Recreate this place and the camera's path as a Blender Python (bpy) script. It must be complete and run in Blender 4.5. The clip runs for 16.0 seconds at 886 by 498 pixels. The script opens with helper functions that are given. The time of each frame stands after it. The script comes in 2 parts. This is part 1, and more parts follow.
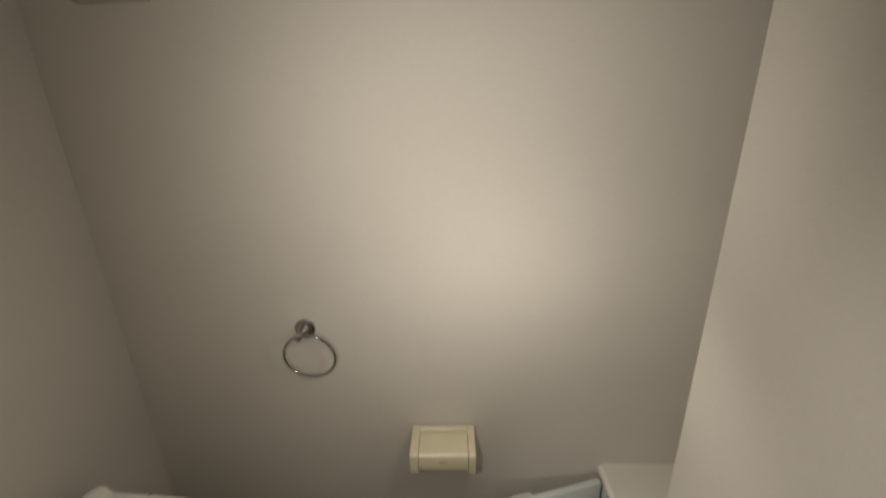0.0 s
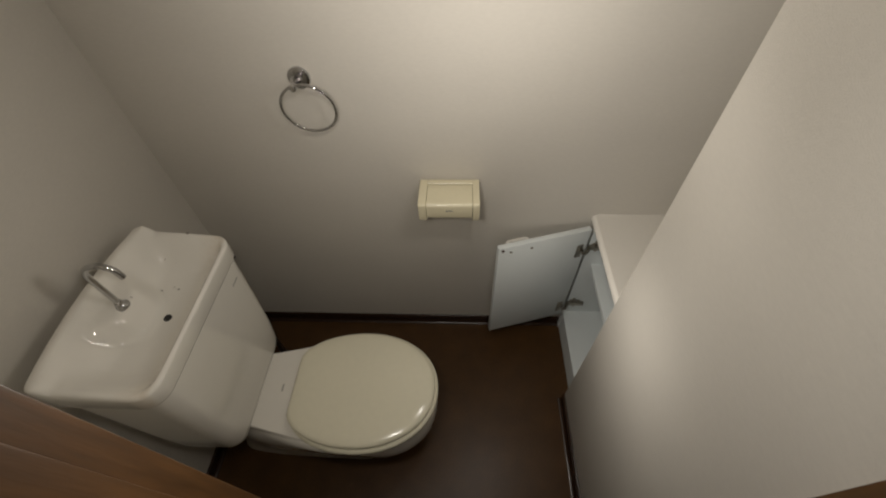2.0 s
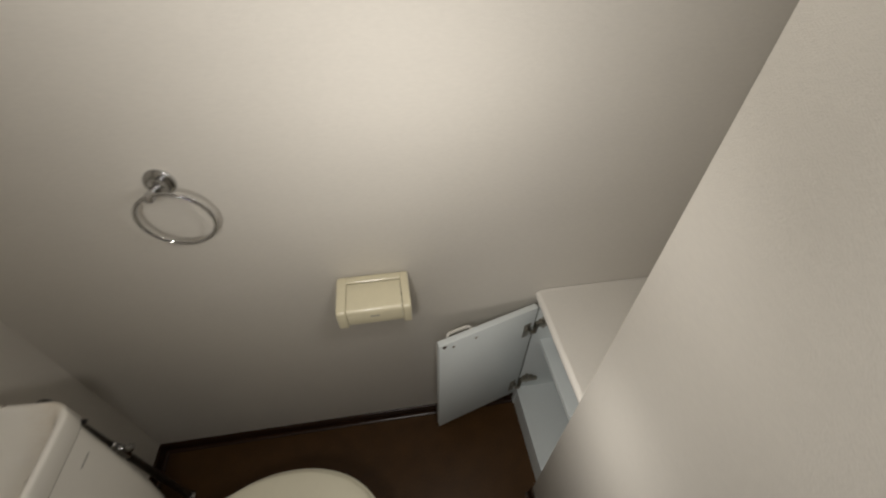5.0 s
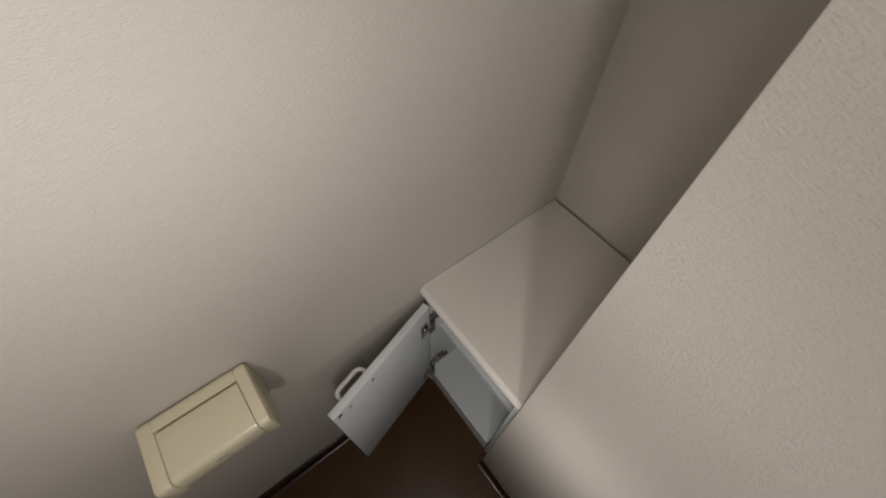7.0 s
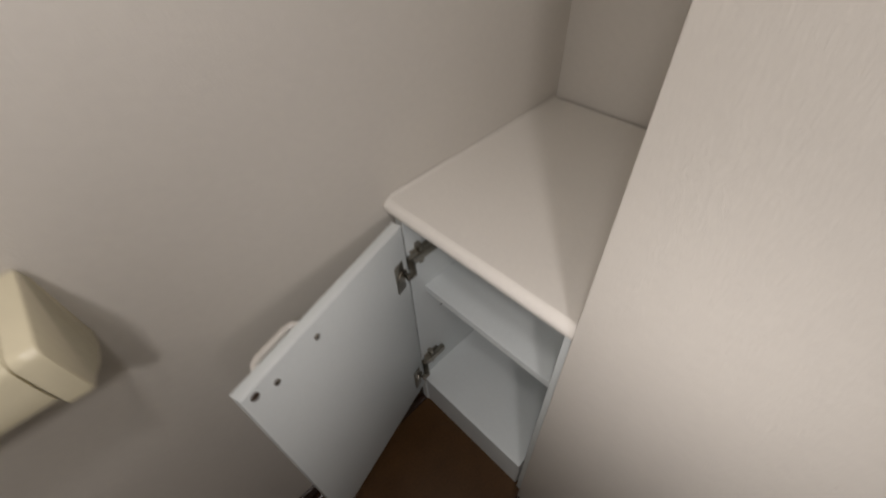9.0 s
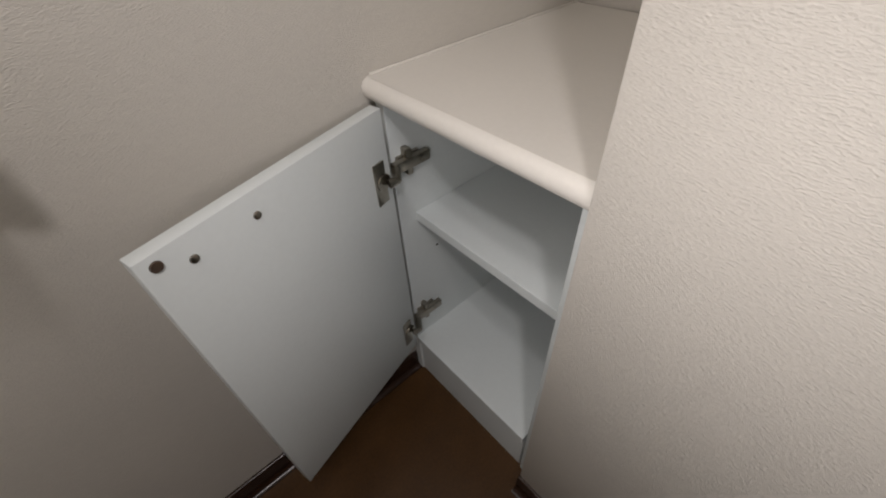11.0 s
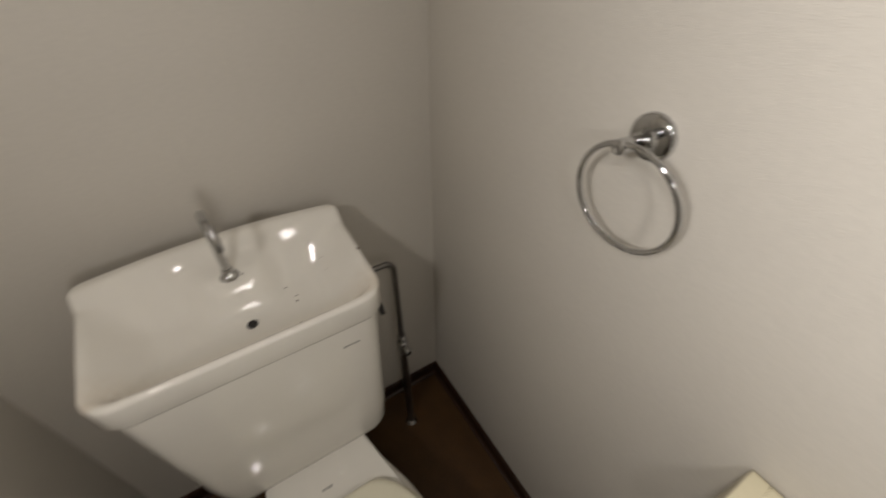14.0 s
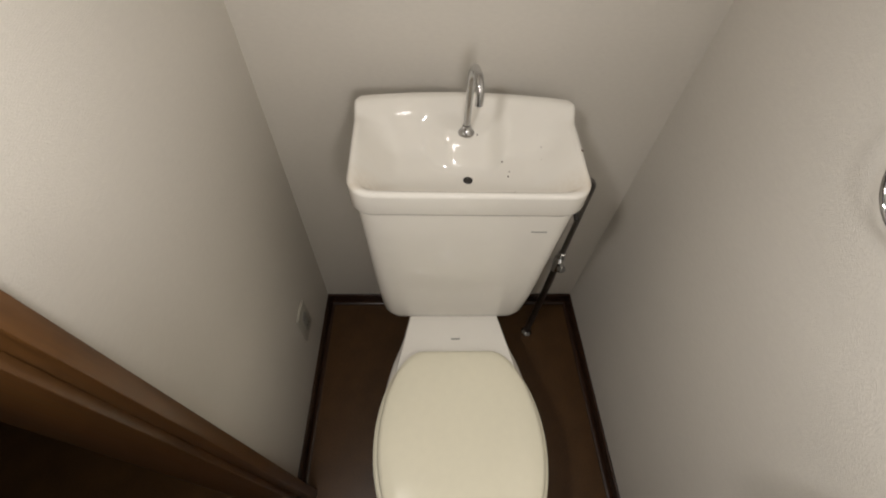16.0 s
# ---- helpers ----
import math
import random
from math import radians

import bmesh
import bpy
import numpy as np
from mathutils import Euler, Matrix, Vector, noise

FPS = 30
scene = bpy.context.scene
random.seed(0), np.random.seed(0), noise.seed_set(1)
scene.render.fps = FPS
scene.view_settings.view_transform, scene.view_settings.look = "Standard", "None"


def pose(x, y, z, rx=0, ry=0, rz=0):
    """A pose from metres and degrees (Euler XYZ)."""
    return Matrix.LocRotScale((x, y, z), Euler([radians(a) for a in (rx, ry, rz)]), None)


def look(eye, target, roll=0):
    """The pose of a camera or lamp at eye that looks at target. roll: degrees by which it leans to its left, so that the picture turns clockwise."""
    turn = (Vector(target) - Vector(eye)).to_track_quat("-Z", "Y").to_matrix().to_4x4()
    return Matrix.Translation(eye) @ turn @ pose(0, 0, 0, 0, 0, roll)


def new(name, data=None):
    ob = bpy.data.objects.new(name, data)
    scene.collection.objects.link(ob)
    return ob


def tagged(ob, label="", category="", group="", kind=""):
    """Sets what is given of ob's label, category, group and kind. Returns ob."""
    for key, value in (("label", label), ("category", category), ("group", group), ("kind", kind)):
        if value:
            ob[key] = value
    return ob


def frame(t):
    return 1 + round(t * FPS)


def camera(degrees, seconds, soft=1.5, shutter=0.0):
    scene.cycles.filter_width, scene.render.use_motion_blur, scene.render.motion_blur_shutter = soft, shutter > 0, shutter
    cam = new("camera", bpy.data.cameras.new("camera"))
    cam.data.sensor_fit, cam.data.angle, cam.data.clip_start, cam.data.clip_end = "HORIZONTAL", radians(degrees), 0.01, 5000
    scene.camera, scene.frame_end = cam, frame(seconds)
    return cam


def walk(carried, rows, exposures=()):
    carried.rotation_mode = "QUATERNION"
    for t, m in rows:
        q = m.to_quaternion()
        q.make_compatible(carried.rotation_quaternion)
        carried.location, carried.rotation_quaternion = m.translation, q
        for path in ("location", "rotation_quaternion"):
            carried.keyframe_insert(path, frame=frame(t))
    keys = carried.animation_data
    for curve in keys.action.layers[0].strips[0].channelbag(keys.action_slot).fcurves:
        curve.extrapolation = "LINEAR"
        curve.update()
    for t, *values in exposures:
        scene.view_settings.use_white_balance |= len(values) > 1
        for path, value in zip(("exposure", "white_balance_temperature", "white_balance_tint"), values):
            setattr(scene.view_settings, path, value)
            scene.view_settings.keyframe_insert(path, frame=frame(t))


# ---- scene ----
cam = camera(94.9, 16.0, soft=2.0, shutter=0.5)
PATH = [
    (0, (0.85, -0.033, 1.616), (0.797, 1.856, 0.959), -1.3),
    (0.5, (0.8655, -0.025, 1.604), (0.773, 1.714, 0.615), -1.75),
    (1, (0.858, -0.025, 1.586), (0.762, 1.532, 0.334), -2.1),
    (1.5, (0.851, -0.022, 1.571), (0.757, 1.369, 0.138), -2.2),
    (2, (0.85, -0.024, 1.559), (0.76, 1.246, 0.017), -2.6),
    (2.5, (0.85, -0.017, 1.56), (0.768, 1.188, -0.034), -2.5),
    (3, (0.85, -0.013, 1.557), (0.782, 1.228, -0.01), -2.2),
    (3.5, (0.84, 0.002, 1.554), (0.814, 1.336, 0.064), -1.0),
    (4, (0.823, 0.03, 1.549), (0.841, 1.423, 0.115), -0.4),
    (4.5, (0.818, 0.076, 1.543), (0.928, 1.511, 0.155), 0.3),
    (5, (0.877, 0.191, 1.528), (1.107, 1.593, 0.121), 0.6),
    (5.2, (0.915, 0.239, 1.525), (1.156, 1.611, 0.089), 0.1),
    (7.3, (1.013, 0.499, 1.444), (1.753, 1.335, -0.215), 1.9),
    (7.5, (1.012, 0.458, 1.435), (1.762, 1.367, -0.181), -0.7),
    (8, (1.007, 0.475, 1.364), (1.81, 1.421, -0.205), -2.5),
    (8.5, (0.99, 0.467, 1.22), (1.863, 1.472, -0.273), -3.2),
    (9, (0.993, 0.458, 1.029), (1.939, 1.483, -0.403), -3.1),
    (9.2, (0.998, 0.455, 0.965), (1.96, 1.48, -0.458), -3.1),
    (11.3, (1.005, 0.42, 0.842), (1.884, 1.585, -0.526), -3.9),
    (11.4, (1.009, 0.423, 0.856), (1.866, 1.613, -0.503), -3.7),
    (11.5, (1.009, 0.425, 0.878), (1.844, 1.638, -0.475), -4.1),
    (12, (0.977, 0.447, 1.06), (1.495, 1.831, -0.287), -4.2),
    (12.5, (0.897, 0.421, 1.218), (0.926, 1.950, -0.080), -4.6),
    (13, (0.795, 0.449, 1.271), (0.332, 1.937, 0.017), -1.6),
    (13.5, (0.724, 0.469, 1.304), (-0.239, 1.662, 0.021), -1.1),
    (14, (0.697, 0.46, 1.3), (-0.567, 1.241, -0.038), -0.1),
    (14.5, (0.713, 0.416, 1.31), (-0.646, 0.84, -0.095), 0.7),
    (15, (0.718, 0.37, 1.305), (-0.594, 0.58, -0.189), 1.5),
    (15.5, (0.736, 0.34, 1.293), (-0.511, 0.472, -0.265), 3.2),
    (16, (0.743, 0.332, 1.292), (-0.462, 0.429, -0.3), 3.9),
]
EXPOSURES = [
    (0, -0.62, 6950, 10),
    (0.5, -0.54, 6850, 10),
    (1.5, -0.38, 6750, 10),
    (2.5, -0.34, 6700, 10),
    (3.5, -0.33, 6700, 10),
    (4.5, -0.37, 6650, 10),
    (5, -0.25, 6450, 10),
    (7.5, -0.60, 6400, 16),
    (8, -0.41, 6380, 16),
    (8.5, -0.30, 6350, 16),
    (9, -0.07, 6350, 16),
    (11.5, 0.12, 6270, 16),
    (12, -0.20, 6400, 14),
    (12.5, -0.16, 6500, 14),
    (13, -0.17, 6300, 12),
    (13.5, -0.06, 6300, 12),
    (14, 0.17, 6450, 12),
    (14.5, 0.44, 6450, 12),
    (15, 0.56, 6400, 12),
    (15.5, 0.61, 6375, 12),
    (16, 0.74, 6350, 12),
]
walk(cam, [(t, look(eye, target, roll)) for t, eye, target, roll in PATH], EXPOSURES)

# ---- light: five fixed lamps, lit together, standing in for one carried flashlight ----
world = bpy.data.worlds.new("world")
world.use_nodes = True
world.node_tree.nodes["Background"].inputs[0].default_value = (0.006, 0.006, 0.007, 1)
scene.world = world


def torch_standin(name, eye, target, watts, cone, blend, radius):
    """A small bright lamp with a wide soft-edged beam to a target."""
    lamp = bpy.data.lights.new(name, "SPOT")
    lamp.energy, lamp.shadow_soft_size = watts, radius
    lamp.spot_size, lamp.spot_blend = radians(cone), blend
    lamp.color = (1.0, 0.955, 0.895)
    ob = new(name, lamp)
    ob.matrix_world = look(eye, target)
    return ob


# added lamps near the walk, place, aim and power fitted to the view's brightness: doorway, entering, over the cabinet,
# stooping, at the toilet
torch_standin("torch_standin", (0.743, 0.094, 1.472), (0.999, 0.593, 0.901), 10.42, 178, 1.0, 0.04)
torch_standin("standin_entering", (0.805, 0.191, 1.616), (0.895, 0.986, 1.607), 15.03, 127, 1.0, 0.04)
torch_standin("standin_over_cabinet", (0.952, 0.45, 1.343), (0.993, 0.879, 0.67), 3.67, 178, 1.0, 0.04)
torch_standin("standin_low", (0.95, 0.441, 0.76), (1.678, 0.491, 0.432), 2.21, 178, 1.0, 0.04)
torch_standin("standin_at_toilet", (0.802, 0.395, 1.182), (0.277, 0.034, 1.667), 7.14, 178, 1.0, 0.04)

# ---- room measures ----
NORTH, CORNER_X, CORNER_Y, EAST, TOP = 0.86, 1.237, 0.534, 1.69, 2.35
DOOR_L, DOOR_R, DOOR_H = 0.613, 1.212, 2.0


# ---- materials ----
def material(name, color, rough=0.5, metal=0.0, vary=0.06, scale=6.0, fine=90.0, bump=0.0, bump_scale=300.0,
             stretch=(1, 1, 1), coat=0.0, dirt=None, spec=0.5):
    mat = bpy.data.materials.new(name)
    mat.use_nodes = True
    tree = mat.node_tree
    nodes, link = tree.nodes, tree.links.new
    bsdf = nodes["Principled BSDF"]
    coord = nodes.new("ShaderNodeTexCoord")
    mapping = nodes.new("ShaderNodeMapping")
    mapping.inputs["Scale"].default_value = stretch
    link(coord.outputs["Object"], mapping.inputs["Vector"])
    broad, grain = nodes.new("ShaderNodeTexNoise"), nodes.new("ShaderNodeTexNoise")
    broad.inputs["Scale"].default_value, broad.inputs["Detail"].default_value = scale, 3
    grain.inputs["Scale"].default_value, grain.inputs["Detail"].default_value = fine, 4
    for tex in (broad, grain):
        link(mapping.outputs["Vector"], tex.inputs["Vector"])
    add = nodes.new("ShaderNodeMath")
    add.operation = "ADD"
    link(broad.outputs["Fac"], add.inputs[0])
    link(grain.outputs["Fac"], add.inputs[1])
    ramp = nodes.new("ShaderNodeMapRange")
    ramp.inputs["From Min"].default_value, ramp.inputs["From Max"].default_value = 0.6, 1.4
    link(add.outputs[0], ramp.inputs["Value"])
    mix = nodes.new("ShaderNodeMix")
    mix.data_type = "RGBA"
    dark = tuple(c * (1 - vary) for c in color) if dirt is None else dirt
    light = tuple(min(1, c * (1 + vary * 0.6)) for c in color)
    mix.inputs[6].default_value, mix.inputs[7].default_value = (*dark, 1), (*light, 1)
    link(ramp.outputs[0], mix.inputs[0])
    link(mix.outputs[2], bsdf.inputs["Base Color"])
    rrange = nodes.new("ShaderNodeMapRange")
    rrange.inputs["To Min"].default_value, rrange.inputs["To Max"].default_value = max(0.02, rough * 0.85), min(1, rough * 1.15)
    link(grain.outputs["Fac"], rrange.inputs["Value"])
    link(rrange.outputs[0], bsdf.inputs["Roughness"])
    bsdf.inputs["Metallic"].default_value = metal
    bsdf.inputs["Coat Weight"].default_value = coat
    bsdf.inputs["Coat Roughness"].default_value = 0.08
    bsdf.inputs["Specular IOR Level"].default_value = spec
    if bump:
        relief = nodes.new("ShaderNodeTexNoise")
        relief.inputs["Scale"].default_value, relief.inputs["Detail"].default_value = bump_scale, 2
        link(mapping.outputs["Vector"], relief.inputs["Vector"])
        node = nodes.new("ShaderNodeBump")
        node.inputs["Strength"].default_value, node.inputs["Distance"].default_value = bump, 0.001
        link(relief.outputs["Fac"], node.inputs["Height"])
        link(node.outputs["Normal"], bsdf.inputs["Normal"])
    return mat


WALLPAPER = material("wallpaper", (0.62, 0.588, 0.53), 0.62, vary=0.05, scale=3.0, fine=140, bump=0.8, bump_scale=640,
                     stretch=(0.55, 0.55, 1.6), spec=0.38)
CEILING = material("ceiling_paper", (0.76, 0.73, 0.68), 0.8, vary=0.04, bump=0.4)
FLOOR = material("floor_vinyl", (0.074, 0.036, 0.0125), 0.34, vary=0.30, scale=14, fine=190, bump=0.22, bump_scale=420, spec=0.3)
BASEBOARD = material("baseboard_vinyl", (0.030, 0.014, 0.008), 0.24, vary=0.2, bump=0.05)
WOOD = material("frame_wood", (0.086, 0.037, 0.0095), 0.40, vary=0.5, scale=5, fine=38, bump=0.12, bump_scale=120, stretch=(4, 4, 0.35), coat=0.2)
PORCELAIN = material("porcelain", (0.80, 0.775, 0.715), 0.055, vary=0.02, scale=4, fine=30, coat=0.1, spec=0.42)
STAINED = material("stained_porcelain", (0.80, 0.775, 0.715), 0.055, vary=0.02, scale=4, fine=30, coat=0.1, spec=0.42)
# rusty water stain along the inside of the basin's front rim
tree = STAINED.node_tree
place, split, band, blot, both, tint = (tree.nodes.new("ShaderNode" + kind) for kind in ("TexCoord", "SeparateXYZ", "ValToRGB", "TexNoise", "Math", "Mix"))
tree.links.new(place.outputs["Object"], split.inputs[0])
tree.links.new(split.outputs["X"], band.inputs[0])
band.color_ramp.elements[0].position, band.color_ramp.elements[0].color = 0.215, (0, 0, 0, 1)
band.color_ramp.elements[1].position, band.color_ramp.elements[1].color = 0.272, (1, 1, 1, 1)
for spot, level in ((0.280, 1), (0.284, 0)):
    band.color_ramp.elements.new(spot).color = (level, level, level, 1)
blot.inputs["Scale"].default_value, blot.inputs["Detail"].default_value = 22, 4
both.operation = "MULTIPLY"
tree.links.new(band.outputs[0], both.inputs[0])
tree.links.new(blot.outputs["Fac"], both.inputs[1])
tint.data_type = "RGBA"
base = tree.nodes["Principled BSDF"].inputs["Base Color"]
half = tree.nodes.new("ShaderNodeMath")
half.operation, half.inputs[1].default_value = "MULTIPLY", 0.5
tree.links.new(both.outputs[0], half.inputs[0])
tree.links.new(half.outputs[0], tint.inputs[0])
tree.links.new(base.links[0].from_socket, tint.inputs[6])
tint.inputs[7].default_value = (0.50, 0.36, 0.20, 1)
tree.links.new(tint.outputs[2], base)
SEAT = material("seat_plastic", (0.77, 0.735, 0.585), 0.17, vary=0.03, scale=5, fine=60)
CREAM = material("cream_plastic", (0.74, 0.68, 0.49), 0.2, vary=0.04, scale=12, fine=120)
GAP_SHADE = material("gap_shade", (0.20, 0.15, 0.08), 0.6, vary=0.1)
CHROME = material("chrome", (0.52, 0.52, 0.52), 0.09, 1.0, vary=0.12, scale=40, fine=260)
STEEL = material("hinge_steel", (0.36, 0.33, 0.28), 0.30, 1.0, vary=0.25, scale=60, fine=300)
LEAD = material("pipe_metal", (0.22, 0.21, 0.20), 0.32, 1.0, vary=0.3, scale=30, fine=200)
BOARD = material("cabinet_board", (0.70, 0.74, 0.735), 0.42, vary=0.03, scale=7, fine=150, bump=0.04, bump_scale=500)
TOPBOARD = material("cabinet_top", (0.79, 0.76, 0.70), 0.34, vary=0.035, scale=5, fine=200, bump=0.05, bump_scale=450)
HOLE_AND_LEVER_DARK = material("hole_and_lever_dark", (0.02, 0.018, 0.016), 0.6, vary=0.2)
BUMPER = material("bumper_pad", (0.07, 0.045, 0.03), 0.6, vary=0.2)
INK = material("grey_ink", (0.24, 0.24, 0.22), 0.5, vary=0.1)
SOCKET = material("socket_plastic", (0.38, 0.36, 0.31), 0.35, vary=0.04)
SOCKET_IN = material("socket_grey", (0.27, 0.27, 0.24), 0.4, vary=0.05)
DIRT = material("dirt", (0.09, 0.055, 0.03), 0.9, vary=0.4)
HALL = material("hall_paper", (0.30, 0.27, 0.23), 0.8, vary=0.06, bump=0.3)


# ---- mesh helpers ----
def part(name, bm, mat, parent=None, label="", smooth=0.6):
    bmesh.ops.recalc_face_normals(bm, faces=bm.faces[:])
    mesh = bpy.data.meshes.new(name)
    bm.to_mesh(mesh)
    bm.free()
    mesh.materials.append(mat)
    if smooth:
        mesh.shade_smooth()
        mesh.set_sharp_from_angle(angle=smooth)
    ob = new(name, mesh)
    if parent is not None:
        ob.parent = parent
        ob.matrix_parent_inverse = parent.matrix_world.inverted()
    return tagged(ob, label)


def thing(name, at, label, category, group="", kind=""):
    ob = new(name)
    ob.empty_display_size = 0.05
    ob.matrix_world = pose(*at)
    bpy.context.view_layer.update()
    return tagged(ob, label, category, group, kind)


def box(x0, x1, y0, y1, z0, z1, bevel=0.0, bm=None, segments=2):
    own = bmesh.new()
    bmesh.ops.create_cube(own, size=1)
    for v in own.verts:
        v.co = Vector(((x0 + x1) / 2 + v.co.x * (x1 - x0), (y0 + y1) / 2 + v.co.y * (y1 - y0), (z0 + z1) / 2 + v.co.z * (z1 - z0)))
    if bevel:
        bmesh.ops.bevel(own, geom=own.edges[:], offset=bevel, segments=segments, affect="EDGES", profile=0.5)
    return merge(bm, own)


def merge(bm, own):
    if bm is None:
        return own
    mesh = bpy.data.meshes.new("join")
    own.to_mesh(mesh)
    own.free()
    bm.from_mesh(mesh)
    bpy.data.meshes.remove(mesh)
    return bm


def loft(rings, bm=None, cap=True, closed=True):
    own = bmesh.new()
    made = [[own.verts.new(p) for p in ring] for ring in rings]
    for a, b in zip(made, made[1:]):
        n = len(a)
        for i in range(n if closed else n - 1):
            own.faces.new((a[i], a[(i + 1) % n], b[(i + 1) % n], b[i]))
    if cap:
        own.faces.new(made[0])
        own.faces.new(made[-1])
    return merge(bm, own)


def tube(points, r, n=12, bm=None):
    pts = [Vector(p) for p in points]
    rings, side = [], None
    for i, p in enumerate(pts):
        d = (pts[min(i + 1, len(pts) - 1)] - pts[max(i - 1, 0)]).normalized()
        if side is None:
            side = d.cross(Vector((0.3, 0.5, 0.8))).normalized()
        side = (side - d * side.dot(d)).normalized()
        up = d.cross(side)
        rr = r[i] if isinstance(r, (list, tuple)) else r
        rings.append([p + side * rr * math.cos(2 * math.pi * k / n) + up * rr * math.sin(2 * math.pi * k / n) for k in range(n)])
    return loft(rings, bm)


def turned(at, axis, profile, n=24, bm=None):
    """A turned body: profile rows of (distance along the axis, radius)."""
    a = Vector(axis).normalized()
    s = a.cross(Vector((0.31, 0.52, 0.79))).normalized()
    u = a.cross(s)
    rings = [[Vector(at) + a * d + (s * math.cos(2 * math.pi * k / n) + u * math.sin(2 * math.pi * k / n)) * r for k in range(n)] for d, r in profile]
    return loft(rings, bm)


def arc(center, radius, a0, a1, n, first, second):
    """Points on an arc about center, in the plane of two directions."""
    f, s, c = Vector(first), Vector(second), Vector(center)
    return [c + f * radius * math.cos(a0 + (a1 - a0) * i / n) + s * radius * math.sin(a0 + (a1 - a0) * i / n) for i in range(n + 1)]


def ring_mesh(center, major, minor, first, second, n=64, m=12):
    f, s, c = Vector(first), Vector(second), Vector(center)
    w = f.cross(s)
    own = bmesh.new()
    rows = []
    for i in range(n):
        a = 2 * math.pi * i / n
        d = f * math.cos(a) + s * math.sin(a)
        rows.append([own.verts.new(c + d * (major + minor * math.cos(2 * math.pi * k / m)) + w * minor * math.sin(2 * math.pi * k / m)) for k in range(m)])
    for i in range(n):
        for k in range(m):
            own.faces.new((rows[i][k], rows[(i + 1) % n][k], rows[(i + 1) % n][(k + 1) % m], rows[i][(k + 1) % m]))
    return own


def rounded(x0, x1, y0, y1, r, z, side=14, turn=6, back=None):
    """A rounded rectangle as a ring of points."""
    pts, front, back = [], r, r if back is None else back
    for cx, cy, a, r in ((x1 - front, y1 - front, 0, front), (x0 + back, y1 - back, 90, back), (x0 + back, y0 + back, 180, back), (x1 - front, y0 + front, 270, front)):
        pts += [Vector((cx + r * math.cos(radians(a + 90 * i / turn)), cy + r * math.sin(radians(a + 90 * i / turn)), z)) for i in range(turn + 1)]
    out, step = [], turn + 1
    for c in range(4):
        out += pts[c * step:(c + 1) * step]
        a, b = pts[c * step + turn], pts[((c + 1) * step) % len(pts)]
        out += [a.lerp(b, i / side) for i in range(1, side)]
    return out


def smooth(a, b, v):
    t = max(0.0, min(1.0, (v - a) / (b - a)))
    return t * t * (3 - 2 * t)


def structure(name, bm, mat, label, category, soft=0.0):
    return tagged(part(name, bm, mat, None, label, soft), label, category, "", "structure")


# ---- the room's shell ----
structure("floor", box(-0.1, 1.8, -0.13, 0.96, -0.05, 0.0), FLOOR, "dark brown glossy vinyl floor of the toilet room", "floor")
structure("ceiling", box(-0.1, 1.8, -0.1, 0.96, TOP, TOP + 0.08), CEILING, "plain off-white papered ceiling", "ceiling")
structure("wall_north", box(-0.1, 1.8, NORTH, NORTH + 0.1, 0, TOP), WALLPAPER, "cream textured vinyl wallpaper wall", "wall")
structure("wall_west", box(-0.1, 0, -0.1, NORTH, 0, TOP), WALLPAPER, "cream wallpaper wall behind the toilet tank", "wall")
structure("wall_east", box(EAST, 1.8, CORNER_Y, NORTH, 0, TOP), WALLPAPER, "cream wallpaper wall behind the low cabinet", "wall")
structure("wall_partition", box(CORNER_X, 1.8, 0.0, CORNER_Y, 0, TOP, 0.0025), WALLPAPER, "projecting wall corner in cream woven-look wallpaper", "wall", 0.6)
south = box(0, DOOR_L - 0.02, -0.1, 0.0, 0, TOP)
box(DOOR_R + 0.022, 1.8, -0.1, -0.004, 0, TOP, bm=south)
box(DOOR_L - 0.02, DOOR_R + 0.022, -0.1, 0.0, DOOR_H + 0.03, TOP, bm=south)
structure("wall_south", south, WALLPAPER, "cream wallpaper wall around the doorway", "wall")

# baseboards with a rounded top edge
BB_H, BB_T = 0.048, 0.007


def skirting(start, end, out):
    """Soft skirting strip from start to end on a wall: rounded top edge, hollow toe running out on the floor."""
    rows = [(0, 0), (0, BB_H), (BB_T - 0.005, BB_H)]
    rows += [(BB_T - 0.005 + 0.005 * math.sin(radians(a)), BB_H - 0.005 + 0.005 * math.cos(radians(a))) for a in (22, 45, 67, 90)]
    rows += [(BB_T + 0.012 * (1 - math.cos(radians(a))), 0.0135 - 0.012 * math.sin(radians(a))) for a in (0, 18, 36, 54, 72, 90)]
    rows += [(BB_T + 0.012, 0)]
    return loft([[Vector((p[0] + out[0] * d, p[1] + out[1] * d, z)) for d, z in rows] for p in (start, end)])


structure("baseboard_north", skirting((0, NORTH), (1.262, NORTH), (0, -1)), BASEBOARD, "glossy dark brown skirting strip", "baseboard", 0.6)
structure("baseboard_west", skirting((0, 0), (0, NORTH - BB_T), (1, 0)), BASEBOARD, "glossy dark brown skirting strip", "baseboard", 0.6)
structure("baseboard_south", skirting((BB_T, 0), (DOOR_L - 0.02, 0), (0, 1)), BASEBOARD, "glossy dark brown skirting strip", "baseboard", 0.6)
structure("baseboard_partition", skirting((CORNER_X, 0), (CORNER_X, CORNER_Y), (-1, 0)), BASEBOARD, "glossy dark brown skirting strip", "baseboard", 0.6)

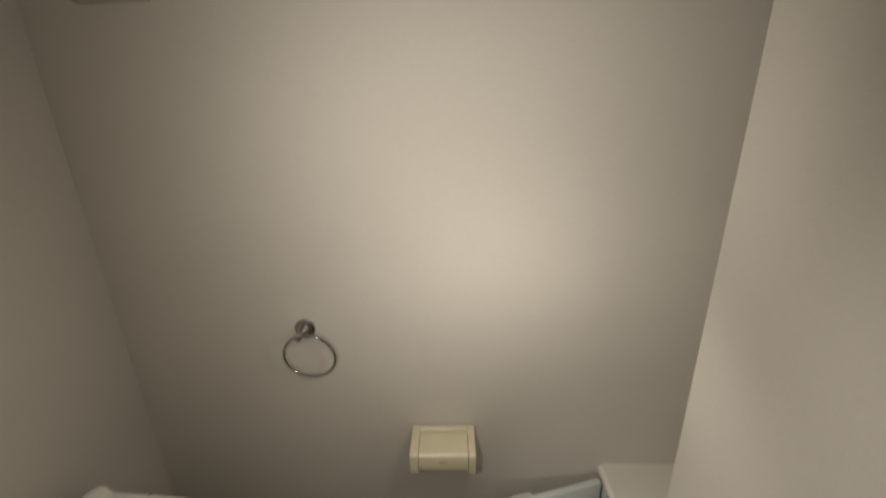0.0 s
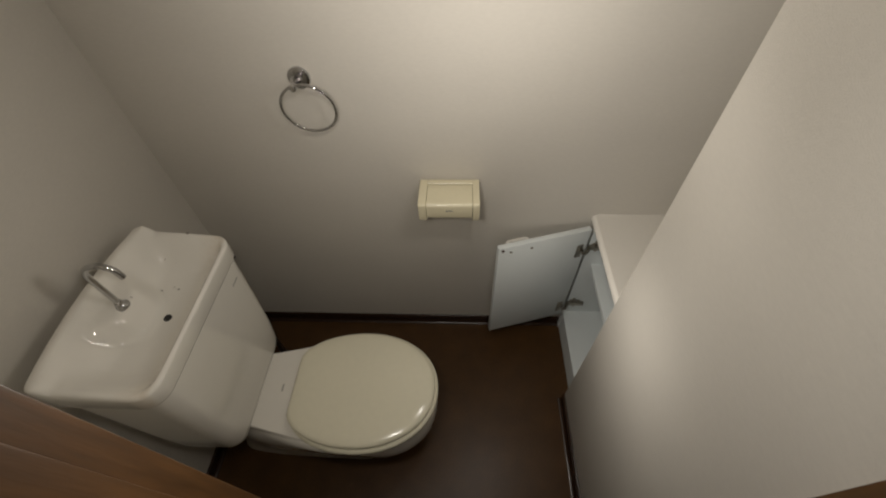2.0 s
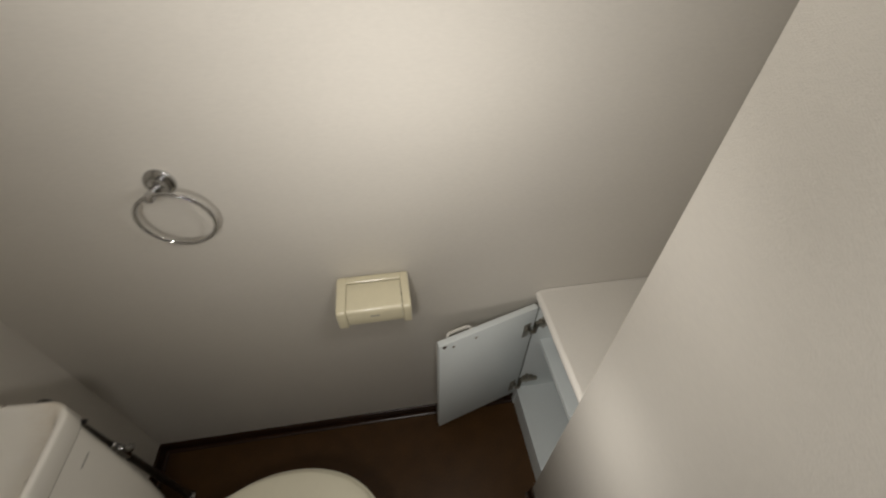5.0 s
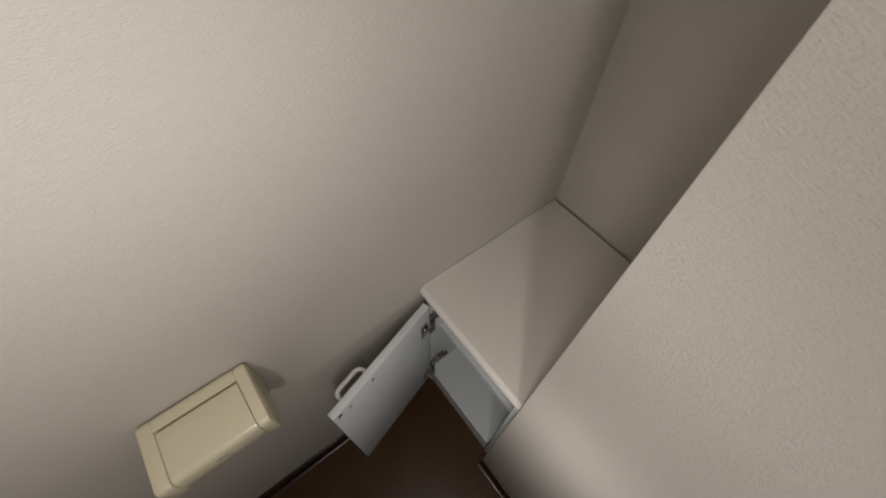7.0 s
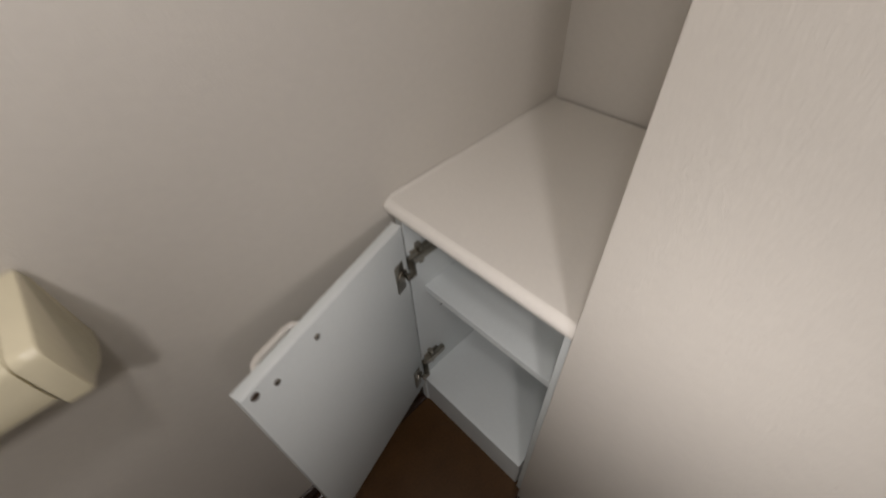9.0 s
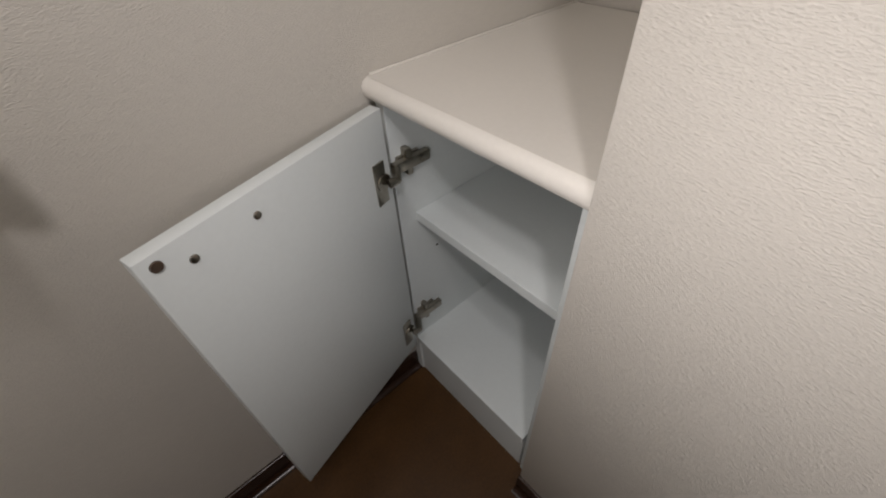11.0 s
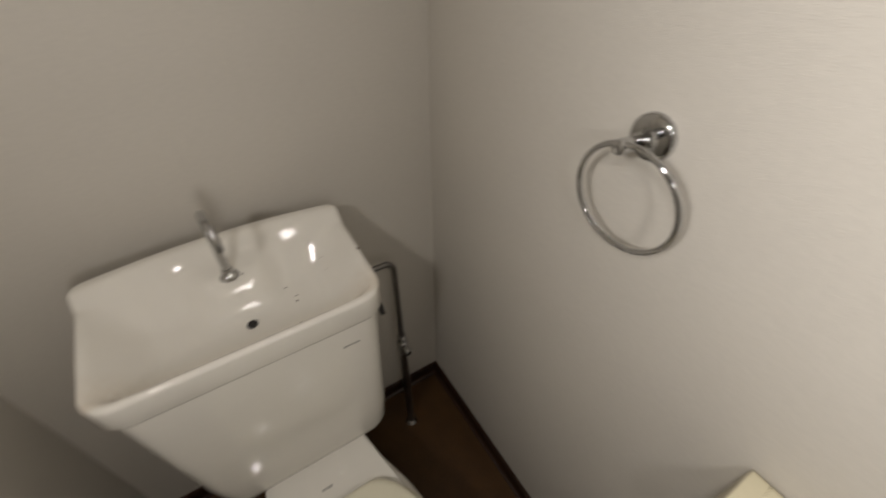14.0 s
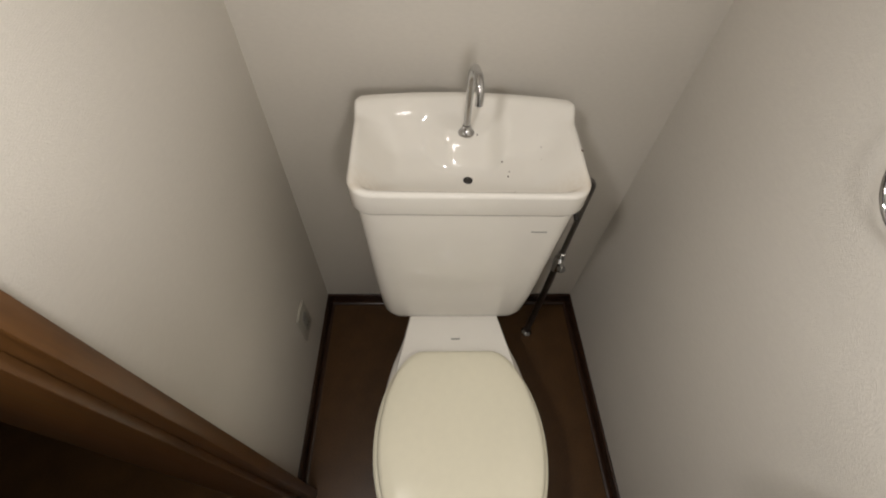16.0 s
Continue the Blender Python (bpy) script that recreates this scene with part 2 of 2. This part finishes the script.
# door frame of the doorway: jambs with a stop, head and sill
def jamb(sign, x_in):
    """A jamb in plan: a board with a raised stop; sign gives the way to the opening."""
    bm = box(min(x_in - sign * 0.022, x_in), max(x_in - sign * 0.022, x_in), -0.13, 0.048 if sign > 0 else 0.058, 0, DOOR_H + 0.022, 0.002)
    x_stop = x_in + sign * 0.012
    box(min(x_in, x_stop), max(x_in, x_stop), -0.085, 0.022, 0, DOOR_H, 0.002, bm)
    return bm


door_frame = thing("door_frame", (0.9, -0.04, 0), "brown varnished wooden door frame of an open doorway", "door frame", kind="structure")
part("jamb", jamb(1, DOOR_L), WOOD, door_frame)
part("jamb", jamb(-1, DOOR_R), WOOD, door_frame)
part("head", box(DOOR_L, DOOR_R, -0.13, 0.056, DOOR_H, DOOR_H + 0.022, 0.002), WOOD, door_frame)
part("sill", box(DOOR_L, DOOR_R, -0.13, 0.02, 0.001, 0.012, 0.003), WOOD, door_frame)

# dark hallway behind the doorway, closed off by assumed walls and ceiling
structure("hall_floor", box(-0.6, 2.4, -1.3, -0.131, -0.05, 0.0), FLOOR, "dark brown hallway floor outside the doorway", "floor")
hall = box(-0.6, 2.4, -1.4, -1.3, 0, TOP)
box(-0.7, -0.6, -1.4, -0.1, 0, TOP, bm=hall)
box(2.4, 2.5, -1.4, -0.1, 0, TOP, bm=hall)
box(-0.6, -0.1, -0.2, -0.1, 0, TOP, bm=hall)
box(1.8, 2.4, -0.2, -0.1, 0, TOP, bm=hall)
structure("hall_wall", hall, HALL, "darker-toned hallway wall outside the doorway", "wall")
structure("hall_ceiling", box(-0.7, 2.5, -1.4, -0.1, TOP, TOP + 0.08), CEILING, "unlit hallway ceiling", "ceiling")


# ---- toilet ----
TOILET_Y = 0.410


def outline(xb, xf, xm, wb, wm, z, n=20, inset=0.0, power=0.85):
    """Egg outline of a seat or bowl, seen from above: straight back, widest at xm, round front."""
    xb, xf, wb, wm = xb + inset, xf - inset, max(0.004, wb - inset), max(0.006, wm - inset)
    half = []
    for i in range(n + 1):
        s = i / n
        half.append((xb + (xm - xb) * (1 - math.cos(s * math.pi / 2)), wb + (wm - wb) * math.sin(s * math.pi / 2) ** power))
    for i in range(1, n + 1):
        a = i / n * math.pi / 2
        half.append((xm + (xf - xm) * math.sin(a), wm * max(0.0, math.cos(a)) ** 0.92))
    left = [Vector((x, TOILET_Y + w, z)) for x, w in half]
    right = [Vector((x, TOILET_Y - w, z)) for x, w in reversed(half[:-1])]
    return left + right


toilet = thing("toilet", (0.4, TOILET_Y, 0), "white porcelain toilet with closed cream lid and hand-wash tank", "toilet")

bowl_rows = ((0.10, 0.700, 0.50, 0.080, 0.106, 0.0), (0.10, 0.692, 0.50, 0.078, 0.102, 0.03), (0.12, 0.712, 0.52, 0.074, 0.117, 0.10),
             (0.14, 0.758, 0.58, 0.074, 0.138, 0.18), (0.18, 0.779, 0.60, 0.080, 0.158, 0.26), (0.24, 0.782, 0.59, 0.086, 0.166, 0.32),
             (0.30, 0.780, 0.55, 0.092, 0.172, 0.352), (0.34, 0.768, 0.55, 0.092, 0.168, 0.366), (0.35, 0.756, 0.55, 0.085, 0.160, 0.370))
bowl = part("bowl", loft([outline(*row, power=1.1) for row in bowl_rows]), PORCELAIN, toilet, "white glazed porcelain bowl", 0.9)
deck = loft([[Vector((x, TOILET_Y + w, z)) for x, w in ((0.15, -k * 0.108), (0.26, -k * 0.112), (0.43, -k * 0.150), (0.43, k * 0.150), (0.26, k * 0.112), (0.15, k * 0.108))]
             for k, z in ((0.86, 0.29), (0.97, 0.335), (1.0, 0.358), (0.995, 0.366), (0.965, 0.3715))])
part("deck", deck, PORCELAIN, bowl, "", 0.5)
mark = bmesh.new()
for i in range(4):
    box(0.319, 0.3235, 0.401 + i * 0.0055, 0.4052 + i * 0.0055, 0.3716, 0.3722, bm=mark)
part("maker_mark", mark, INK, bowl, "small unreadable grey maker's mark", 0)

seat_rows = [(0.0035, 0.3735), (0.0, 0.378), (0.0, 0.386), (0.004, 0.3905), (0.03, 0.391)]
part("seat", loft([outline(0.372, 0.786, 0.56, 0.084, 0.178, z, inset=i, power=1.05) for i, z in seat_rows]), SEAT, toilet, "cream plastic seat ring", 0.7)
lid_rows = [(0.010, 0.3915), (0.003, 0.393), (0.0, 0.397), (0.0, 0.403), (0.003, 0.4075), (0.010, 0.410), (0.03, 0.4125), (0.06, 0.4145), (0.10, 0.4155)]
part("lid", loft([outline(0.366, 0.778, 0.56, 0.078, 0.168, z, inset=i, power=1.1) for i, z in lid_rows]), SEAT, toilet, "closed cream plastic lid", 0.7)

# tank body, tapering downwards
tank_rows = ((0.105, 0.258, 0.256, 0.561, 0.030, 0.369), (0.095, 0.264, 0.243, 0.575, 0.034, 0.381), (0.088, 0.270, 0.235, 0.583, 0.036, 0.406),
             (0.080, 0.279, 0.229, 0.588, 0.036, 0.50), (0.070, 0.284, 0.225, 0.592, 0.036, 0.62), (0.062, 0.289, 0.218, 0.599, 0.036, 0.79))
tank_rings = [rounded(*row) for row in tank_rows]
tank_rings += [rounded(0.075, 0.274, 0.239, 0.581, 0.03, 0.789), rounded(0.085, 0.264, 0.249, 0.571, 0.03, 0.745)]
tank = part("tank", loft(tank_rings), PORCELAIN, toilet, "white porcelain cistern tapering downwards", 0.9)


def basin_height(x, y, d):
    """Height of the tank's hand-wash basin at a point d metres inside its rim."""
    rim = 0.8375 + 0.0135 * smooth(0.288, 0.11, x) + 0.019 * smooth(0.118, 0.092, x)
    rim -= 0.005 * (1 - min(1.0, d / 0.006)) ** 2
    low = 0.776 + 3.6 * (x - 0.2) ** 2 + 0.45 * (y - TOILET_Y) ** 2
    boss = smooth(0.098, 0.052, abs(y - TOILET_Y) + 0.55 * (x - 0.11)) * smooth(0.182, 0.138, x)
    low = low + (0.834 - low) * boss
    side = min(y - 0.208, 0.609 - y)
    wall = smooth(0.004, 0.030, 0.295 - x) * smooth(0.004, 0.080, side) ** 0.75 * smooth(0.012, 0.080, x - 0.075) * smooth(0.004, 0.02, d)
    return rim + (low - rim) * wall


def basin_ring(d, lower=None):
    pts = rounded(0.075 + d, 0.295 - d, 0.208 + d, 0.609 - d, max(0.004, 0.042 - d * 0.6), 0, side=34, back=max(0.004, 0.014 - d * 0.2))
    for p in pts:
        bow = (1 - min(1.0, abs(p.y - TOILET_Y) / 0.2) ** 2) * smooth(0.2, 0.08, p.x)
        p.z = basin_height(p.x, p.y, d) if lower is None else lower
        p.x -= 0.020 * bow
    return pts


rings = [basin_ring(0.012, 0.786), basin_ring(0.003, 0.788), basin_ring(0.0, 0.794), basin_ring(0.0, 0.83)]
rings += [basin_ring(d) for d in (0.0, 0.002, 0.004, 0.007, 0.011, 0.016, 0.021, 0.027, 0.033, 0.040, 0.047, 0.055, 0.060, 0.066, 0.072, 0.078, 0.084, 0.090, 0.096, 0.102)]
rings += [[Vector((0.185, p.y, basin_height(0.185, p.y, 0.11))) for p in rings[-1]]]
basin = loft(rings, cap=False)
bmesh.ops.remove_doubles(basin, verts=basin.verts[:], dist=0.00002)
bmesh.ops.dissolve_degenerate(basin, edges=basin.edges[:], dist=0.00002)
tank_lid = part("tank_lid", basin, STAINED, tank, "white porcelain tank lid with a hand-wash basin", 1.2)
# closed disc, the drain hole's shade is put into its colour
drain = turned((0.195, 0.413, basin_height(0.195, 0.413, 0.1)), (0, 0, 1), ((-0.004, 0.0088), (0.0012, 0.0088), (0.0020, 0.0078), (0.0015, 0.006)))
part("drain", drain, HOLE_AND_LEVER_DARK, tank_lid, "dark disc for the drain hole")

# tap on the tank
TAP = Vector((0.128, 0.409, 0.834))
SPOUT = Vector((0.991, 0.134, 0))
neck = [TAP, TAP + Vector((0, 0, 0.03)), TAP + Vector((0, 0, 0.06)), TAP + Vector((0, 0, 0.094))]
neck += arc(TAP + SPOUT * 0.030 + Vector((0, 0, 0.103)), 0.030, math.pi, 0.05, 14, SPOUT, (0, 0, 1))
neck += [neck[-1] + Vector((0.0005, 0, -0.005)), neck[-1] + Vector((0.001, 0, -0.011))]
faucet = part("faucet", tube(neck, 0.0062, 14), CHROME, tank, "slim chrome swan-neck tap", 0.8)
part("flange", turned(TAP + Vector((0, 0, -0.002)), (0, 0, 1), ((0, 0.016), (0.003, 0.0155), (0.006, 0.011), (0.012, 0.0085), (0.016, 0.0075))), CHROME, tank)
tank_mark = bmesh.new()
for i in range(5):
    box(0.2870, 0.2881, 0.524 + i * 0.0058, 0.5283 + i * 0.0058, 0.7395, 0.7428, bm=tank_mark)
part("maker_mark", tank_mark, INK, tank, "small unreadable grey maker's mark", 0)
lever = turned((0.235, 0.588, 0.765), (0, 1, 0), ((0, 0.010), (0.008, 0.010), (0.012, 0.008)), 16)
tube([(0.235, 0.604, 0.766), (0.252, 0.606, 0.762), (0.268, 0.606, 0.752)], [0.006, 0.0055, 0.0045], 10, lever)
part("flush_lever", lever, HOLE_AND_LEVER_DARK, tank, "short dark flush lever under the lid edge")

# water supply pipe with stop valve
PX, PY = 0.124, 0.692
supply = thing("water_supply_pipe", (PX, PY, 0), "dark chrome water supply pipe with a stop valve", "pipe")
upper = [(PX, 0.585, 0.717), (PX, 0.63, 0.717), (PX, 0.66, 0.716)] + arc((PX, 0.667, 0.692), 0.025, math.pi / 2, 0, 8, (0, 1, 0), (0, 0, 1)) + [(PX, PY, 0.60), (PX, PY, 0.455)]
part("pipe", tube(upper, 0.0066, 12), LEAD, supply, "bent upper pipe")
part("lower_pipe", tube([(PX, PY, 0.0), (PX, PY, 0.2), (PX, PY, 0.405)], 0.0095, 14), LEAD, supply)
valve = turned((PX, PY, 0.385), (0, 0, 1), ((0, 0.0115), (0.018, 0.0115), (0.02, 0.014), (0.052, 0.014), (0.054, 0.0105), (0.075, 0.0105), (0.077, 0.008)), 8)
part("valve", valve, CHROME, supply, "chrome stop valve body", 0.4)
part("valve_screw", turned((PX + 0.010, PY, 0.422), (1, 0.1, 0), ((0, 0.0085), (0.012, 0.0085), (0.013, 0.011), (0.021, 0.010), (0.023, 0.007)), 12), CHROME, supply)
part("floor_flange", turned((PX, PY, 0.0005), (0, 0, 1), ((0, 0.018), (0.003, 0.018), (0.007, 0.014), (0.010, 0.0105))), CHROME, supply, "round chrome floor flange")

# ---- towel ring ----
RX, RY, RZ = 0.495, NORTH - 0.049, 1.0490
towel_ring = thing("towel_ring", (RX, NORTH, RZ + 0.06), "chrome towel ring on a round wall plate", "towel ring")
plate_rows = ((0, 0.0262), (0.0035, 0.0262), (0.0055, 0.0252), (0.0068, 0.0235), (0.0078, 0.019), (0.0086, 0.0125), (0.0090, 0.0085))
part("wall_plate", turned((0.475, NORTH, 1.100), (0, -1, 0), plate_rows, 48), CHROME, towel_ring, "round chrome wall plate", 0.5)
post_rows = ((0, 0.0098), (0.003, 0.0078), (0.006, 0.0068), (0.030, 0.0068), (0.033, 0.0080), (0.036, 0.0084), (0.050, 0.0084), (0.0520, 0.0074), (0.0530, 0.0048))
part("post", turned((0.475, NORTH - 0.0088, 1.100), (0.04, -1, 0.10), post_rows, 24), CHROME, towel_ring, "", 0.5)
part("ring", ring_mesh((RX, RY, RZ), 0.0625, 0.0034, (1, 0, 0.02), (-0.02, -0.11, 0.994)), CHROME, towel_ring, "thin chrome ring", 3)

# ---- toilet paper holder ----
HX0, HX1 = 0.733, 0.898
FX0, FX1 = 0.7555, 0.8785
paper_holder = thing("paper_holder", (0.816, NORTH, 0.70), "cream plastic toilet paper holder with a curved flap", "paper holder")


def bend(cd, cz, r, a0, a1, n=5):
    """Rounded edge of a side outline: from angle a0 to a1, 0 pointing up and 90 away from the wall."""
    return [(cd + r * math.sin(radians(a0 + (a1 - a0) * i / n)), cz + r * math.cos(radians(a0 + (a1 - a0) * i / n))) for i in range(n + 1)]


def extrude_profile(rows, x0, x1, edge=0.002, shrink=0.955):
    """A body with a side outline of (distance out of the wall, height), drawn in a little at both ends."""
    rings = []
    cd, cz = sum(r[0] for r in rows) / len(rows), sum(r[1] for r in rows) / len(rows)
    for x, k in ((x0, shrink), (x0 + edge * 0.3, 1 - (1 - shrink) * 0.3), (x0 + edge, 1.0), (x1 - edge, 1.0), (x1 - edge * 0.3, 1 - (1 - shrink) * 0.3), (x1, shrink)):
        rings.append([Vector((x, NORTH - (cd + (d - cd) * k if d > 0 else 0), cz + (z - cz) * k)) for d, z in rows])
    return loft(rings)


# cheeks: flat-topped arms that stand out of the wall, with a rounded nose
cheek_rows = [(0.0, 0.700), (0.0, 0.786)] + bend(0.014, 0.792, 0.012, -75, 0) + [(0.04, 0.8045), (0.075, 0.8055)]
cheek_rows += bend(0.106, 0.7975, 0.009, 0, 85) + [(0.1135, 0.775)] + bend(0.1050, 0.7485, 0.006, 95, 165) + [(0.09, 0.735), (0.055, 0.715), (0.02, 0.702)]
part("cheek", extrude_profile(cheek_rows, HX0, FX0 - 0.0012, 0.003), CREAM, paper_holder, "", 0.6)
part("cheek", extrude_profile(cheek_rows, FX1 + 0.0012, HX1, 0.003), CREAM, paper_holder, "", 0.6)
top_bar = [(0.0, 0.760), (0.0, 0.786)] + bend(0.014, 0.792, 0.012, -75, 0) + [(0.0255, 0.8040), (0.0265, 0.8030), (0.0265, 0.760)]
part("back_plate", extrude_profile(top_bar, FX0 - 0.0012, FX1 + 0.0012, 0.0008, 1.0), CREAM, paper_holder)
# solid block behind the flap, its dark colour gives the gap's shade
part("gap_block", box(FX0 - 0.0011, FX1 + 0.0011, NORTH - 0.060, NORTH - 0.0266, 0.735, 0.790), GAP_SHADE, paper_holder, "block coloured dark for the gap's shade behind the flap", 0)
flap_rows = [(0.0300, 0.7995), (0.0312, 0.8025), (0.0340, 0.8035), (0.055, 0.8042), (0.08, 0.8048)] + bend(0.1015, 0.7935, 0.0115, 0, 88, 7)
flap_rows += [(0.1130, 0.776), (0.1118, 0.764), (0.1095, 0.7545)]
flap_in = [(0.1065, 0.7550), (0.1090, 0.766), (0.1098, 0.779), (0.1080, 0.7930), (0.0990, 0.8010), (0.08, 0.8018), (0.055, 0.8012), (0.0340, 0.8005)]
part("flap", extrude_profile(flap_rows + flap_in, FX0, FX1, 0.0006, 1.0), CREAM, paper_holder, "curved cream flap", 0.6)
part("maker_mark", box(0.807, 0.826, NORTH - 0.1136, NORTH - 0.1120, 0.7815, 0.7845), INK, paper_holder, "small unreadable mark", 0)

# ---- low cabinet in the niche ----
CX, CZ, CY0, CY1 = 1.262, 0.657, 0.537, 0.855
cabinet = thing("cabinet", (1.47, 0.70, 0), "low white cabinet with an open door in a wall niche", "cabinet")
part("side_panel", box(CX, 1.672, CY1 - 0.017, CY1, 0.0, 0.6285, 0.0007), BOARD, cabinet, "", 0)
part("side_panel", box(CX, 1.672, CY0, CY0 + 0.0135, 0.0, 0.6285, 0.0007), BOARD, cabinet, "", 0)
part("back_panel", box(1.672, 1.677, CY0, CY1, 0.0, 0.6285), BOARD, cabinet, "", 0)
part("bottom_panel", box(CX - 0.004, 1.672, CY0 + 0.0185, CY1 - 0.0171, 0.113, 0.130, 0.0007), BOARD, cabinet, "", 0)
part("plinth", box(CX + 0.004, CX + 0.018, CY0 + 0.0185, CY1 - 0.0171, 0.0, 0.1128, 0.0005), BOARD, cabinet, "", 0)
part("shelf", box(CX + 0.030, 1.671, CY0 + 0.0185, CY1 - 0.0175, 0.424, 0.441, 0.0007), BOARD, cabinet, "", 0)
nose = [(1.682, CZ), (1.258, CZ)] + [(1.262 + 0.014 * math.cos(radians(a)), CZ - 0.014 + 0.014 * math.sin(radians(a))) for a in range(100, 262, 20)]
nose += [(1.262, CZ - 0.0283), (1.682, CZ - 0.0283)]
top_rows = [[Vector((x, y, z)) for x, z in nose] for y in (CORNER_Y + 0.003, NORTH - 0.0015)]
part("top_board", loft(top_rows), TOPBOARD, cabinet, "off-white top board with a rounded front edge", 0.5)
part("sealant", box(1.262, 1.683, NORTH - 0.005, NORTH - 0.0008, CZ, CZ + 0.003, 0.001), TOPBOARD, cabinet)
# flat dark dots, colour in place of the shade in bored holes
for hx, hz in ((1.33, 0.385), (1.33, 0.345)):
    part("dowel_hole", turned((hx, CY1 - 0.0172, hz), (0, -1, 0), ((0, 0.0024), (0.0004, 0.0024)), 10), HOLE_AND_LEVER_DARK, cabinet)

# its door, swung open towards the wall
HINGE, SWING = Vector((1.246, 0.8185, 0)), 195.9
DW, DT, DZ0, DZ1 = 0.297, 0.017, 0.141, 0.634
turn = Matrix.Translation(HINGE) @ pose(0, 0, 0, 0, 0, SWING)


def swung(bm):
    """From the door's own measures (x along its width from the hinge, y = 0 its inner face, outward negative) to the room."""
    bmesh.ops.transform(bm, matrix=turn, verts=bm.verts[:])
    return bm


cabinet_door = part("door", swung(box(0, DW, -DT, 0, DZ0, DZ1, 0.0012)), BOARD, cabinet, "white cabinet door standing open", 0.6)
for dx, dz in ((DW - 0.040, 0.6085), (DW - 0.106, 0.6085)):
    part("screw", swung(turned((dx, 0, dz), (0, 1, 0), ((0, 0.0042), (0.0012, 0.0042), (0.002, 0.003)), 14)), STEEL, cabinet_door)
part("bumper", swung(turned((DW - 0.014, 0, 0.622), (0, 1, 0), ((0, 0.0055), (0.0015, 0.005)), 14)), BUMPER, cabinet_door, "small brown bumper pad")
grip = [(DW - 0.036, -DT + 0.001, 0.6085), (DW - 0.038, -DT - 0.016, 0.6085), (DW - 0.042, -DT - 0.022, 0.6085), (DW - 0.050, -DT - 0.025, 0.6085),
        (DW - 0.096, -DT - 0.025, 0.6085), (DW - 0.104, -DT - 0.022, 0.6085), (DW - 0.108, -DT - 0.016, 0.6085), (DW - 0.110, -DT + 0.001, 0.6085)]
part("handle", swung(tube(grip, 0.0046, 10)), TOPBOARD, cabinet_door, "off-white plastic bow handle")


def hinge(z):
    bm = swung(box(0.012, 0.033, 0.0, 0.0022, z - 0.031, z + 0.031, 0.0009))
    swung_cup = swung(turned((0.018, 0.001, z), (0, 1, 0), ((0, 0.0125), (0.003, 0.012), (0.004, 0.008)), 20))
    merge(bm, swung_cup)
    root = turn @ Vector((0.017, 0.010, z))
    tube([root, root + Vector((0.012, -0.002, 0.001)), Vector((1.262, 0.829, z + 0.001))], [0.007, 0.006, 0.0065], 8, bm)
    box(1.255, 1.318, 0.8215, 0.832, z - 0.0075, z + 0.0085, 0.0015, bm)
    box(1.268, 1.306, 0.832, 0.8379, z - 0.010, z + 0.010, 0.001, bm)
    box(1.278, 1.288, 0.824, 0.8379, z - 0.019, z + 0.022, 0.002, bm)
    turned((1.302, 0.8216, z), (0, -1, 0), ((0, 0.004), (0.0012, 0.0036)), 10, bm)
    return bm


part("hinge", hinge(0.540), STEEL, cabinet, "steel concealed hinge", 0.5)
part("hinge", hinge(0.205), STEEL, cabinet, "steel concealed hinge", 0.5)

# ---- socket plate, vent plate ----
socket = thing("wall_socket", (0.212, 0, 0.2), "low beige plastic wall socket plate", "socket")
part("cover_plate", box(0.178, 0.246, 0.0, 0.007, 0.200, 0.316, 0.0025), SOCKET, socket)
part("insert", box(0.198, 0.226, 0.007, 0.0095, 0.226, 0.290, 0.0008), SOCKET_IN, socket, "grey socket insert")
for sz in (0.242, 0.274):
    # thin dark bars, coloured for the shade inside the slots
    slot = box(0.206, 0.2082, 0.0092, 0.0099, sz - 0.004, sz + 0.004)
    box(0.2155, 0.2177, 0.0092, 0.0099, sz - 0.004, sz + 0.004, bm=slot)
    part("slots", slot, HOLE_AND_LEVER_DARK, socket, "", 0)

vent = thing("vent_plate", (0.195, NORTH, 1.82), "pale plastic vent plate high on the wall", "vent")
part("frame", box(0.12, 0.27, NORTH - 0.012, NORTH, 1.822, 1.972, 0.003), SOCKET, vent)
for i in range(8):
    part("slat", box(0.135, 0.255, NORTH - 0.016, NORTH - 0.0121, 1.838 + i * 0.0155, 1.847 + i * 0.0155, 0.001), SOCKET, vent)

# ---- flakes of dirt in the basin ----
for fx, fy, fs in ((0.155, 0.479, 1.0), (0.176, 0.491, 0.9), (0.187, 0.488, 1.2), (0.141, 0.551, 0.7), (0.161, 0.550, 0.6), (0.140, 0.428, 1.1), (0.283, 0.478, 1.1), (0.190, 0.606, 1.7)):
    d = min(fx - 0.055, 0.295 - fx, fy - 0.208, 0.609 - fy)
    fz = basin_height(fx, fy, d)
    bm = bmesh.new()
    bmesh.ops.create_icosphere(bm, subdivisions=1, radius=0.0017 * fs)
    for v in bm.verts:
        v.co = Vector((v.co.x * random.uniform(0.7, 1.6), v.co.y * random.uniform(0.6, 1.2), v.co.z * 0.5)) + Vector((fx, fy, fz + 0.0004))
    tagged(part("dirt_flake", bm, DIRT, None, "", 0), "tiny brown flake of dirt on the white basin", "dirt", "flakes on the tank basin")
